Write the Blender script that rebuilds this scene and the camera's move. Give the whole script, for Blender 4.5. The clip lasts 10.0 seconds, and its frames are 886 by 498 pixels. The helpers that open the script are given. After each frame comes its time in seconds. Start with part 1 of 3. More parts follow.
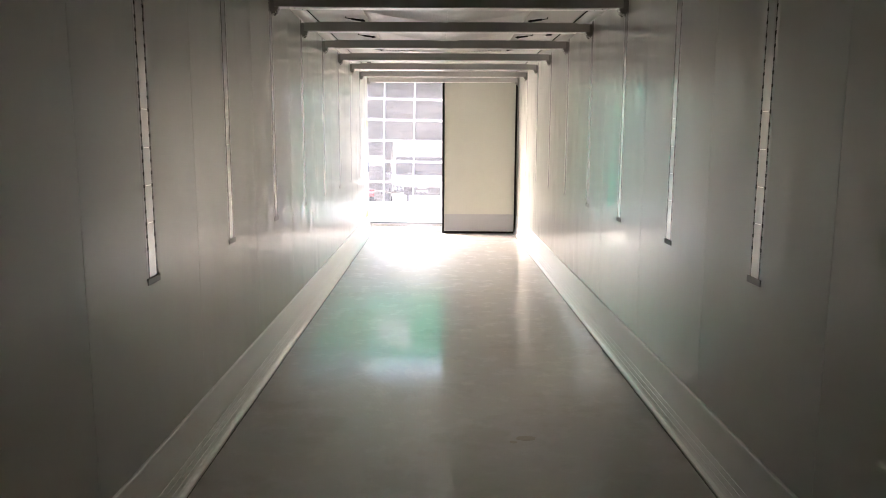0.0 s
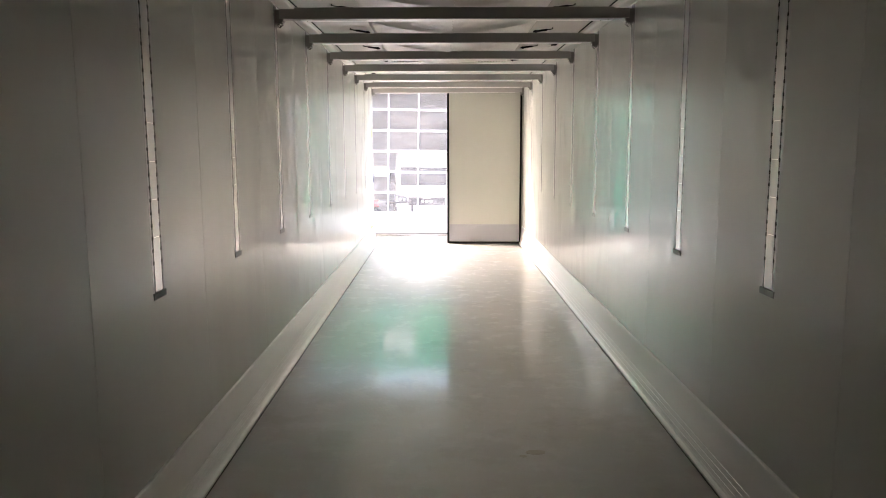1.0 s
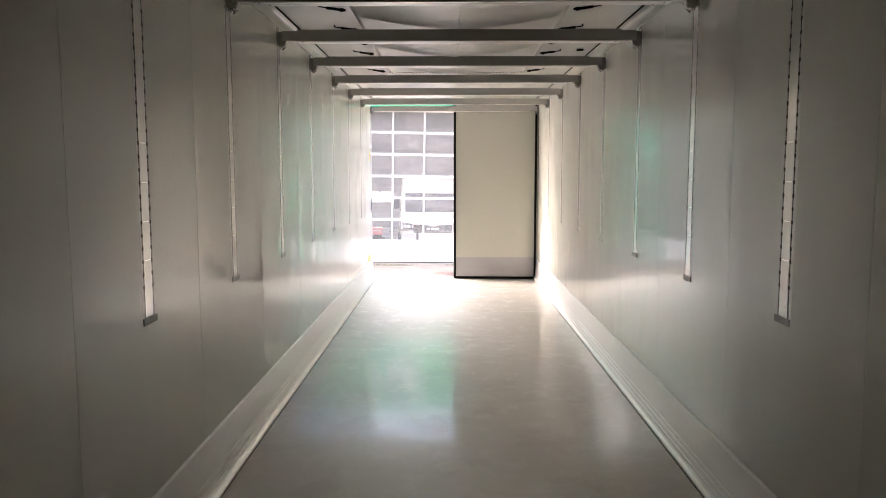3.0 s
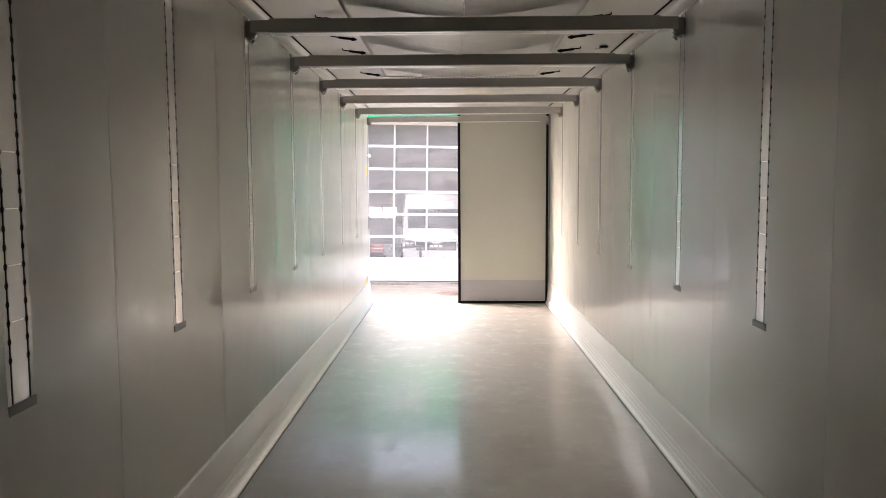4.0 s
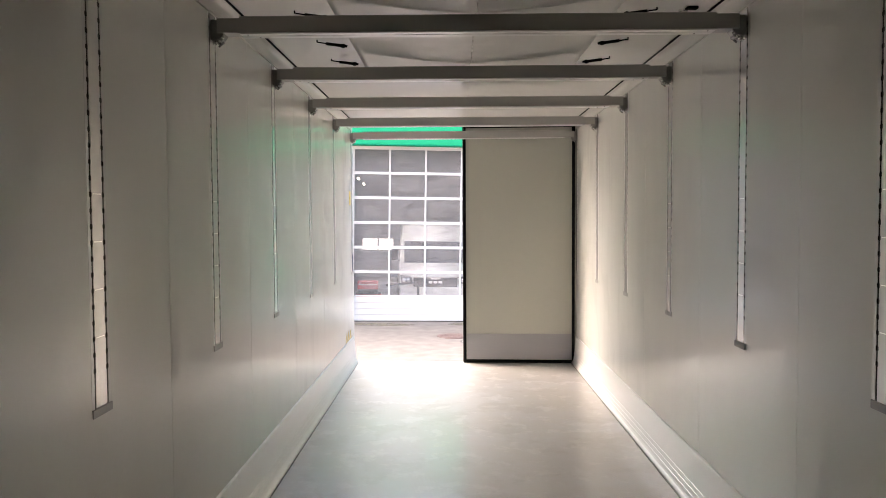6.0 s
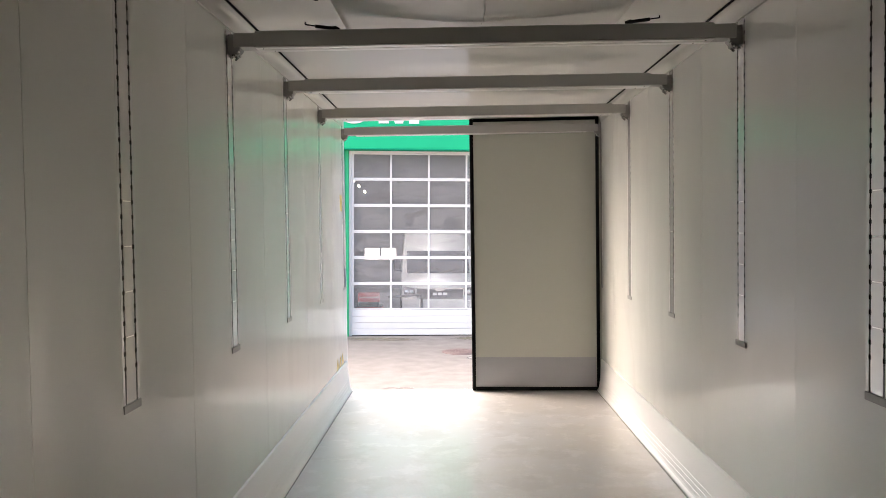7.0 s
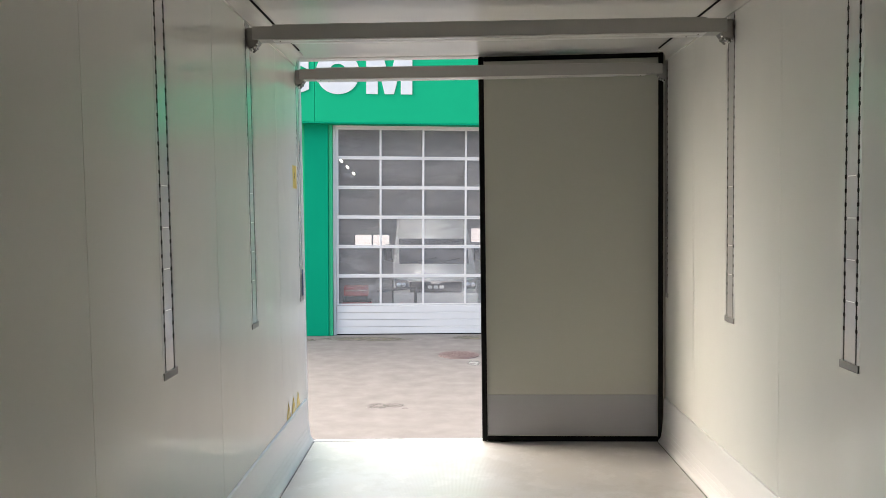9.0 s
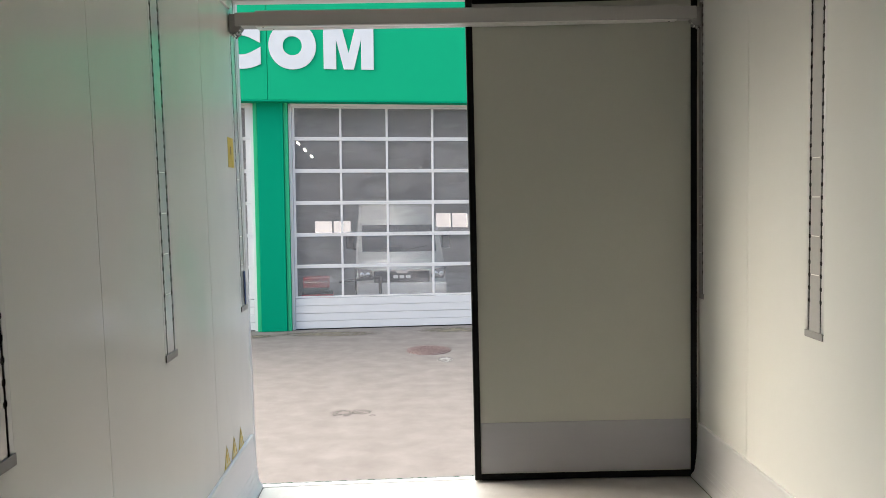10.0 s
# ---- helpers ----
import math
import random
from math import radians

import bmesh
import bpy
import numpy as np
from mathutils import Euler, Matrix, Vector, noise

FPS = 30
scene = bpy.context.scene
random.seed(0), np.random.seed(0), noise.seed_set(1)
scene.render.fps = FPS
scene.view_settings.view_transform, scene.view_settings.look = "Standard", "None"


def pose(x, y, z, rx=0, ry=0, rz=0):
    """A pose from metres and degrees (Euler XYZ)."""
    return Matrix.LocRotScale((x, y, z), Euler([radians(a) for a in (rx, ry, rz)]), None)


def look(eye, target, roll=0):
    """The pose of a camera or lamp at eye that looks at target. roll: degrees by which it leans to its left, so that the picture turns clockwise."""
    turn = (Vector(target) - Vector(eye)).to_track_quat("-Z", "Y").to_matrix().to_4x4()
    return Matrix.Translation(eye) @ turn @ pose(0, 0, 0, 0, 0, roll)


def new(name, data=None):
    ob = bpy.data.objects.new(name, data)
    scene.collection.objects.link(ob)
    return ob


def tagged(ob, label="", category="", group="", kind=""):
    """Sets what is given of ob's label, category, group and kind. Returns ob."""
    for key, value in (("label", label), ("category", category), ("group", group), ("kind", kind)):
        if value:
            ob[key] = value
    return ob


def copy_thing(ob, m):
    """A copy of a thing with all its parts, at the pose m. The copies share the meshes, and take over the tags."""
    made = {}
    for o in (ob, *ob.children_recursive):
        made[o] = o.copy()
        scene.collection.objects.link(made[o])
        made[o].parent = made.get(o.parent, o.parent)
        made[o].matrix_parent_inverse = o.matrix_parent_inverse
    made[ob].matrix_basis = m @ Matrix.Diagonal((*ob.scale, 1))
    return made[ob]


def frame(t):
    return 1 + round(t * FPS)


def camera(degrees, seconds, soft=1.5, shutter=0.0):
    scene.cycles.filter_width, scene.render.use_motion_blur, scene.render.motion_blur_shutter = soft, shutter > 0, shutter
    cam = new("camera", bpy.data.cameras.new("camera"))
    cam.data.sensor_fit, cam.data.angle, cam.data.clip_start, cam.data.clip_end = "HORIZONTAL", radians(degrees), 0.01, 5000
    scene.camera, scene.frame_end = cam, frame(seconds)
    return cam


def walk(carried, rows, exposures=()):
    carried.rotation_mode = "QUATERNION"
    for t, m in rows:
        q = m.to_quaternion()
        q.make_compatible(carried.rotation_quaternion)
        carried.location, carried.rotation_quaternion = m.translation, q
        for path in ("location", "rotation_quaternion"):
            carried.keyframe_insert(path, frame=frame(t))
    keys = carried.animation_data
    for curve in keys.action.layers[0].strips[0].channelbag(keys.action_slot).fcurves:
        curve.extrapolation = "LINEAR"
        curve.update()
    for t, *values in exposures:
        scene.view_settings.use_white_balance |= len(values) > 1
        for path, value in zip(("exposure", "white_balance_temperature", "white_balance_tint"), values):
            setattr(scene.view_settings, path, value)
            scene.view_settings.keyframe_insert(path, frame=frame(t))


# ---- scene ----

# ---- camera ----
cam = camera(62.1, 10.0, soft=0.8)

PATH = [
    (0, (-0.066, -0.005, 1.579), (-0.054, 1.972, 1.28), 0.2),
    (0.5, (-0.067, -0.005, 1.584), (-0.064, 1.974, 1.296), -0.0),
    (1, (-0.082, 0.028, 1.587), (-0.082, 2.009, 1.314), -0.2),
    (1.5, (-0.083, 0.182, 1.566), (-0.094, 2.166, 1.312), -0.1),
    (2, (-0.035, 0.502, 1.581), (-0.05, 2.487, 1.34), -0.1),
    (2.5, (-0.056, 0.876, 1.566), (-0.072, 2.863, 1.342), -0.0),
    (4, (-0.054, 2.167, 1.586), (-0.086, 4.16, 1.42), -0.3),
    (4.5, (-0.057, 2.626, 1.582), (-0.089, 4.62, 1.436), -0.1),
    (5, (-0.044, 3.115, 1.594), (-0.072, 5.111, 1.466), -0.2),
    (5.5, (-0.077, 3.605, 1.613), (-0.104, 5.602, 1.506), -0.2),
    (7, (-0.135, 5.132, 1.588), (-0.175, 7.13, 1.527), -0.8),
    (7.5, (-0.134, 5.646, 1.598), (-0.178, 7.645, 1.535), -0.9),
    (8, (-0.175, 6.166, 1.598), (-0.217, 8.164, 1.525), -0.8),
    (8.5, (-0.169, 6.684, 1.585), (-0.212, 8.682, 1.501), -0.8),
    (9, (-0.19, 7.206, 1.579), (-0.219, 9.203, 1.478), -0.8),
    (9.5, (-0.253, 7.724, 1.6), (-0.229, 9.72, 1.479), -1.0),
    (10, (-0.305, 8.24, 1.577), (-0.23, 10.233, 1.432), -1.4),
]
EXPOSURES = [(0.0, 4.85, 6900, 17), (1.0, 4.85, 6900, 17), (5.0, 4.05, 7000, 17), (7.5, 3.53, 6700, 12), (10.0, 2.93, 6550, 6)]
walk(cam, [(t, look(eye, target, roll)) for t, eye, target, roll in PATH], EXPOSURES)

# ---- world and sun: bright overcast ----
SUN_ELEVATION, SUN_AZIMUTH = radians(37), radians(-69)
world = bpy.data.worlds.new("overcast_sky")
scene.world = world
world.use_nodes = True
wn = world.node_tree.nodes
sky = wn.new("ShaderNodeTexSky")
sky.sky_type = "NISHITA"
sky.sun_disc = False
sky.sun_elevation, sky.sun_rotation = SUN_ELEVATION, SUN_AZIMUTH
sky.air_density, sky.dust_density, sky.ozone_density = 0.75, 5.0, 0.9
wn["Background"].inputs["Strength"].default_value = 0.06
world.node_tree.links.new(sky.outputs["Color"], wn["Background"].inputs["Color"])
sun_data = bpy.data.lights.new("sun", "SUN")
sun_data.energy, sun_data.angle, sun_data.color = 1.5, radians(108), (1.0, 0.975, 0.93)
sun = new("sun", sun_data)
sun.matrix_world = look((0, 0, 30), (-math.sin(SUN_AZIMUTH) * math.cos(SUN_ELEVATION) * 10,
                                     -math.cos(SUN_AZIMUTH) * math.cos(SUN_ELEVATION) * 10,
                                     30 - math.sin(SUN_ELEVATION) * 10))


scene.cycles.max_bounces, scene.cycles.diffuse_bounces, scene.cycles.glossy_bounces = 16, 10, 8


# ---- materials ----
def material(name, color, rough=0.5, metal=0.0, second=None, scale=3.0, fine=60.0, amount=0.5, rough_var=0.1,
             bump=0.0, bump_scale=80.0, stretch=(1, 1, 1), wave=0.0, wave_scale=30.0, spec=0.5, ribs=0.0, rib_scale=60.0, detail=4,
             coat=0.0, coat_rough=0.12, smear=0.0, smear_scale=4.0, smear_from=0.54, blotch=0.0, blotch_scale=3.0, ragged=0.0):
    """Two scales of noise vary colour and roughness; bump gives grain, wave a slow unevenness, ribs fine lengthwise ribbing."""
    m = bpy.data.materials.new(name)
    m.use_nodes = True
    nt = m.node_tree
    n, l = nt.nodes, nt.links
    b = n["Principled BSDF"]
    b.inputs["Metallic"].default_value = metal
    b.inputs["Specular IOR Level"].default_value = spec
    tc = n.new("ShaderNodeTexCoord")
    mp = n.new("ShaderNodeMapping")
    mp.inputs["Scale"].default_value = stretch
    l.new(tc.outputs["Object"], mp.inputs["Vector"])
    big = n.new("ShaderNodeTexNoise")
    big.inputs["Scale"].default_value, big.inputs["Detail"].default_value, big.inputs["Roughness"].default_value = scale, detail, 0.5
    small = n.new("ShaderNodeTexNoise")
    small.inputs["Scale"].default_value, small.inputs["Detail"].default_value = fine, 3
    l.new(mp.outputs[0], big.inputs["Vector"])
    l.new(mp.outputs[0], small.inputs["Vector"])
    mixf = n.new("ShaderNodeMath")
    mixf.operation = "MULTIPLY_ADD"
    l.new(small.outputs["Fac"], mixf.inputs[0])
    mixf.inputs[1].default_value = 0.35
    l.new(big.outputs["Fac"], mixf.inputs[2])
    rng = n.new("ShaderNodeMapRange")
    rng.inputs["From Min"].default_value, rng.inputs["From Max"].default_value = 0.35, 1.0
    rng.inputs["To Max"].default_value = amount
    l.new(mixf.outputs[0], rng.inputs["Value"])
    mix = n.new("ShaderNodeMix")
    mix.data_type = "RGBA"
    mix.inputs[6].default_value = (*color, 1)
    mix.inputs[7].default_value = (*(second or [c * 0.8 for c in color]), 1)
    l.new(rng.outputs["Result"], mix.inputs[0])
    l.new(mix.outputs[2], b.inputs["Base Color"])
    rr = n.new("ShaderNodeMapRange")
    rr.inputs["From Min"].default_value, rr.inputs["From Max"].default_value = 0.3, 0.7
    rr.inputs["To Min"].default_value, rr.inputs["To Max"].default_value = max(rough - rough_var, 0.02), rough + rough_var
    l.new(big.outputs["Fac"], rr.inputs["Value"])
    rough_out = rr.outputs["Result"]
    if smear:
        # wiped smears: patches with a clear border and another gloss
        sm = n.new("ShaderNodeTexNoise")
        sm.inputs["Scale"].default_value, sm.inputs["Detail"].default_value, sm.inputs["Distortion"].default_value = smear_scale, 5, 0.6
        l.new(mp.outputs[0], sm.inputs["Vector"])
        sr = n.new("ShaderNodeMapRange")
        sr.inputs["From Min"].default_value, sr.inputs["From Max"].default_value = smear_from, smear_from + 0.05
        sr.inputs["To Max"].default_value = -smear
        l.new(sm.outputs["Fac"], sr.inputs["Value"])
        add = n.new("ShaderNodeMath")
        l.new(rr.outputs["Result"], add.inputs[0])
        l.new(sr.outputs["Result"], add.inputs[1])
        rough_out = add.outputs[0]
    l.new(rough_out, b.inputs["Coat Roughness" if coat else "Roughness"])
    if coat:
        wn_tex = n.new("ShaderNodeTexNoise")
        wn_tex.inputs["Scale"].default_value, wn_tex.inputs["Detail"].default_value, wn_tex.inputs["Roughness"].default_value = 5.5, 9, 0.66
        l.new(tc.outputs["Object"], wn_tex.inputs["Vector"])
        worn = n.new("ShaderNodeMapRange")
        worn.inputs["From Min"].default_value, worn.inputs["From Max"].default_value = 0.54, 0.60
        worn.inputs["To Min"].default_value, worn.inputs["To Max"].default_value = coat, coat * 0.5
        l.new(wn_tex.outputs["Fac"], worn.inputs["Value"])
        l.new(worn.outputs["Result"], b.inputs["Coat Weight"])
        b.inputs["Roughness"].default_value = coat_rough
    if blotch:
        # dirt with a ragged border
        bn = n.new("ShaderNodeTexNoise")
        bn.inputs["Scale"].default_value, bn.inputs["Detail"].default_value, bn.inputs["Roughness"].default_value = blotch_scale, 9, 0.62
        l.new(tc.outputs["Object"], bn.inputs["Vector"])
        br = n.new("ShaderNodeMapRange")
        br.inputs["From Min"].default_value, br.inputs["From Max"].default_value = 0.53, 0.60
        br.inputs["To Max"].default_value = blotch
        l.new(bn.outputs["Fac"], br.inputs["Value"])
        dirty = n.new("ShaderNodeMix")
        dirty.data_type = "RGBA"
        l.new(br.outputs["Result"], dirty.inputs[0])
        l.new(mix.outputs[2], dirty.inputs[6])
        dirty.inputs[7].default_value = (*[c * 0.72 for c in (second or color)], 1)
        l.new(dirty.outputs[2], b.inputs["Base Color"])
    if ragged:
        rn = n.new("ShaderNodeTexNoise")
        rn.inputs["Scale"].default_value, rn.inputs["Detail"].default_value, rn.inputs["Roughness"].default_value = ragged, 8, 0.65
        l.new(tc.outputs["Object"], rn.inputs["Vector"])
        ra = n.new("ShaderNodeMapRange")
        ra.inputs["From Min"].default_value, ra.inputs["From Max"].default_value = 0.36, 0.56
        l.new(rn.outputs["Fac"], ra.inputs["Value"])
        # thins out towards its rim
        flat = n.new("ShaderNodeVectorMath")
        flat.operation = "MULTIPLY"
        flat.inputs[1].default_value = (1, 1, 0)
        l.new(tc.outputs["Generated"], flat.inputs[0])
        off = n.new("ShaderNodeVectorMath")
        off.operation = "DISTANCE"
        off.inputs[1].default_value = (0.5, 0.5, 0)
        l.new(flat.outputs["Vector"], off.inputs[0])
        rim = n.new("ShaderNodeMapRange")
        rim.interpolation_type = "SMOOTHSTEP"
        rim.inputs["From Min"].default_value, rim.inputs["From Max"].default_value = 0.46, 0.16
        l.new(off.outputs["Value"], rim.inputs["Value"])
        thin = n.new("ShaderNodeMath")
        thin.operation = "MULTIPLY"
        l.new(ra.outputs["Result"], thin.inputs[0])
        l.new(rim.outputs["Result"], thin.inputs[1])
        l.new(thin.outputs[0], b.inputs["Alpha"])
    last = None
    for strength, kind, sc, dist in ((wave, "slow", wave_scale, 0.02), (bump, "fine", bump_scale, 0.002), (ribs, "ribs", rib_scale, 0.001)):
        if not strength:
            continue
        if kind == "ribs":
            tex = n.new("ShaderNodeTexWave")
            tex.bands_direction = "X"
            tex.inputs["Scale"].default_value = sc
            out = tex.outputs["Fac"]
            l.new(tc.outputs["Object"], tex.inputs["Vector"])
        else:
            tex = n.new("ShaderNodeTexNoise")
            tex.inputs["Scale"].default_value, tex.inputs["Detail"].default_value = sc, 1 if kind == "slow" else 4
            out = tex.outputs["Fac"]
            l.new(mp.outputs[0], tex.inputs["Vector"])
        bp = n.new("ShaderNodeBump")
        bp.inputs["Strength"].default_value, bp.inputs["Distance"].default_value = strength, dist
        l.new(out, bp.inputs["Height"])
        if last:
            l.new(last.outputs[0], bp.inputs["Normal"])
        last = bp
    if last:
        l.new(last.outputs[0], b.inputs["Normal"])
    return m


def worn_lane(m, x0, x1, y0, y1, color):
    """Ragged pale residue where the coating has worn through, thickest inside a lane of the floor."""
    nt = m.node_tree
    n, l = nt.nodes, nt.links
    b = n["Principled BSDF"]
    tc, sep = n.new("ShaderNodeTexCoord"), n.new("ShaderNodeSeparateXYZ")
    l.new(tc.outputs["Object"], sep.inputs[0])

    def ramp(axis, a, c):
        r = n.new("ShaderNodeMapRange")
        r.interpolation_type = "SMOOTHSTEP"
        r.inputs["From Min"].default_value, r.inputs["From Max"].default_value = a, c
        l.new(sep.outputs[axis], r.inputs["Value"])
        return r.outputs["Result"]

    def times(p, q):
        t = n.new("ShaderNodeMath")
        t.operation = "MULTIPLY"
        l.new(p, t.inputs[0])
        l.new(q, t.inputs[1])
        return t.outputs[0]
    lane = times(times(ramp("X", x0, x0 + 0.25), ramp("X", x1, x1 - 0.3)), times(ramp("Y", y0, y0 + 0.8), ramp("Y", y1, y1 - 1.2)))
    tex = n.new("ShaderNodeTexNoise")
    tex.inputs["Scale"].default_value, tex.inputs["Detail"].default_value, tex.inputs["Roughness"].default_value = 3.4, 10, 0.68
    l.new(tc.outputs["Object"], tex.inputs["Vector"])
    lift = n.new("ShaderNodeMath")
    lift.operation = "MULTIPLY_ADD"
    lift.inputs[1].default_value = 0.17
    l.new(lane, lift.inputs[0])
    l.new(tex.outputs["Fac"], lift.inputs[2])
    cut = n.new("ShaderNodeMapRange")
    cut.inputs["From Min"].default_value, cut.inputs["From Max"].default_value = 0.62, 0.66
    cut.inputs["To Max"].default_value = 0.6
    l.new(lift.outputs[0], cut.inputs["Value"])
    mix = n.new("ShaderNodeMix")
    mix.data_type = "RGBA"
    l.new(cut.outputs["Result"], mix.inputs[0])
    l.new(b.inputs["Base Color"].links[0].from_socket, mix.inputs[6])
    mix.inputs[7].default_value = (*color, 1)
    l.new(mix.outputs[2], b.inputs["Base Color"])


def glass(name, tint=(0.9, 0.92, 0.92), rough=0.0, clear=1.0):
    m = bpy.data.materials.new(name)
    m.use_nodes = True
    b = m.node_tree.nodes["Principled BSDF"]
    b.inputs["Base Color"].default_value = (*tint, 1)
    b.inputs["Transmission Weight"].default_value, b.inputs["Roughness"].default_value = clear, rough
    b.inputs["IOR"].default_value = 1.45
    return m


def glow(name, color, strength):
    m = bpy.data.materials.new(name)
    m.use_nodes = True
    b = m.node_tree.nodes["Principled BSDF"]
    b.inputs["Emission Color"].default_value = (*color, 1)
    b.inputs["Emission Strength"].default_value = strength
    return m


M_WALL = material("white_gelcoat_panel", (0.855, 0.853, 0.808), 0.205, second=(0.825, 0.815, 0.77), scale=2.0, fine=30, amount=0.4, detail=3, stretch=(1, 1, 0.4),
                  rough_var=0.02, wave=0.27, wave_scale=3.4, bump=0.03, bump_scale=300,
                  smear=0.11, smear_scale=3.2, smear_from=0.57, spec=0.8)
# Bulkhead is never in view; grey is chosen to cut bounce light near it.
M_BULKHEAD = material("unseen_bulkhead_grey", (0.34, 0.335, 0.32), 0.5, second=(0.29, 0.285, 0.27), scale=1.5)
M_CORE = material("dark_panel_joint", (0.22, 0.215, 0.205), 0.8)
M_CEIL = material("white_ceiling_panel", (0.915, 0.905, 0.88), 0.18, second=(0.885, 0.87, 0.84), scale=1.2, rough_var=0.03, wave=0.05, wave_scale=2.0, spec=0.6)
M_COVE = material("white_cove_moulding", (0.88, 0.865, 0.82), 0.21, scale=2, rough_var=0.04)
M_FLOOR = material("grey_cargo_floor", (0.61, 0.605, 0.615), 0.12, metal=0.38, second=(0.57, 0.525, 0.465), scale=1.1, fine=9, amount=0.9, spec=0.6, detail=6,
                   rough_var=0.03, bump=0.08, bump_scale=28, ribs=0.14, rib_scale=40, coat=0.62, coat_rough=0.5, smear=0.03, smear_scale=2.2,
                   blotch=0.24, blotch_scale=2.1)
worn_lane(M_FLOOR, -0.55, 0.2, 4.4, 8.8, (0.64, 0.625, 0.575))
M_KICK = material("brushed_aluminium", (0.92, 0.91, 0.905), 0.42, 0.5, second=(0.84, 0.83, 0.82), scale=9, fine=90, stretch=(1, 0.05, 1),
                  rough_var=0.08, bump=0.1, bump_scale=150)
M_PLATE = material("dull_aluminium_plate", (0.41, 0.41, 0.43), 0.45, 0.4, second=(0.35, 0.35, 0.37), scale=3, stretch=(0.1, 1, 1), rough_var=0.06)
M_RAIL = material("polished_aluminium_rail", (0.90, 0.88, 0.85), 0.20, 0.5, second=(0.70, 0.69, 0.67), scale=6, rough_var=0.03)
M_RAIL_EDGE = material("matt_aluminium_rail_edge", (0.74, 0.73, 0.71), 0.38, 0.5, scale=6)
M_SLOT = material("dark_slot", (0.06, 0.058, 0.055), 0.8, spec=0.03)
M_CAP = material("grey_end_cap", (0.36, 0.35, 0.335), 0.5, 0.3, scale=20)
M_BEAM = material("dull_aluminium_beam", (0.50, 0.49, 0.475), 0.40, 0.35, second=(0.42, 0.41, 0.395), scale=4, fine=70, stretch=(0.1, 1, 1), rough_var=0.1)
M_RUNNER = material("bright_aluminium_runner", (0.82, 0.81, 0.79), 0.34, 0.4, second=(0.74, 0.73, 0.71), scale=5, stretch=(0.1, 1, 1), rough_var=0.05)
M_STEEL = material("zinc_steel_fitting", (0.26, 0.25, 0.24), 0.3, 0.8, second=(0.18, 0.175, 0.165), scale=25)
M_BRACKET = material("dull_zinc_bracket", (0.34, 0.33, 0.315), 0.38, 0.5, second=(0.26, 0.25, 0.24), scale=25)
M_CHROME = material("chrome_latch", (0.92, 0.92, 0.91), 0.16, 0.85, scale=30, rough_var=0.04)
M_CLOTH = material("white_duct_fabric", (0.72, 0.705, 0.68), 0.36, second=(0.66, 0.645, 0.62), scale=3, rough_var=0.03, wave=0.1, wave_scale=5,
                   bump=0.08, bump_scale=400, spec=0.8)
M_BLACK = material("black_rubber", (0.006, 0.006, 0.006), 0.75, spec=0.15, bump=0.1, bump_scale=90, scale=10)
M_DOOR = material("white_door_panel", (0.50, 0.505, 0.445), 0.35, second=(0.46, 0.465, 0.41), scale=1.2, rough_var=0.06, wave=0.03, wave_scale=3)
M_YELLOW = material("yellow_sticker", (0.75, 0.55, 0.06), 0.4, scale=15)
M_PALE_YELLOW = material("faded_yellow_sticker", (0.78, 0.68, 0.36), 0.4, scale=15)
M_MARK = material("faded_black_print", (0.28, 0.19, 0.05), 0.5, scale=30)
M_RED = material("red_paint", (0.5, 0.03, 0.03), 0.35, scale=6)
M_BLUE = material("blue_webbing", (0.04, 0.08, 0.2), 0.7, scale=30)
M_GROUND = material("weathered_concrete_yard", (0.188, 0.163, 0.150), 0.8, second=(0.128, 0.109, 0.100), scale=3.5, fine=85, amount=0.8, detail=12, stretch=(0.85, 1.0, 1),
                    rough_var=0.1, bump=0.5, bump_scale=90, blotch=0.16, blotch_scale=1.7)
M_MANHOLE = material("rusty_cast_iron", (0.15, 0.095, 0.088), 0.6, 0.2, second=(0.11, 0.08, 0.072), scale=12, bump=0.5, bump_scale=60)
M_PATCH = material("damp_dark_stain", (0.136, 0.115, 0.105), 0.78, second=(0.146, 0.124, 0.113), scale=14, ragged=5.0)
M_MORTAR = material("pale_mortar_patch", (0.34, 0.33, 0.31), 0.8, second=(0.18, 0.17, 0.16), scale=14, amount=1.0, ragged=9.0)
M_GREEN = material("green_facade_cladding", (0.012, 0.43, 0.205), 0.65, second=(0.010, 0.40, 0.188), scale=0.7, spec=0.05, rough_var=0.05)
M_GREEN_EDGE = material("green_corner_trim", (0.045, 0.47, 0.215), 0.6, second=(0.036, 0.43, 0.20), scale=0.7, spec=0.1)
# Facade green darkened: the shade under the fascia is put into this colour.
M_GREEN_SHADED = material("shaded_green_cladding", (0.003, 0.315, 0.165), 0.7, second=(0.003, 0.285, 0.148), scale=0.7, spec=0.05)
M_LETTER = material("white_sign_letter", (0.78, 0.78, 0.77), 0.4, scale=4)
M_GATE = material("white_gate_frame", (0.79, 0.75, 0.715), 0.4, second=(0.68, 0.655, 0.635), scale=2)
M_PANE = glass("acrylic_gate_pane", (0.95, 0.94, 0.945), 0.0, 1.0)


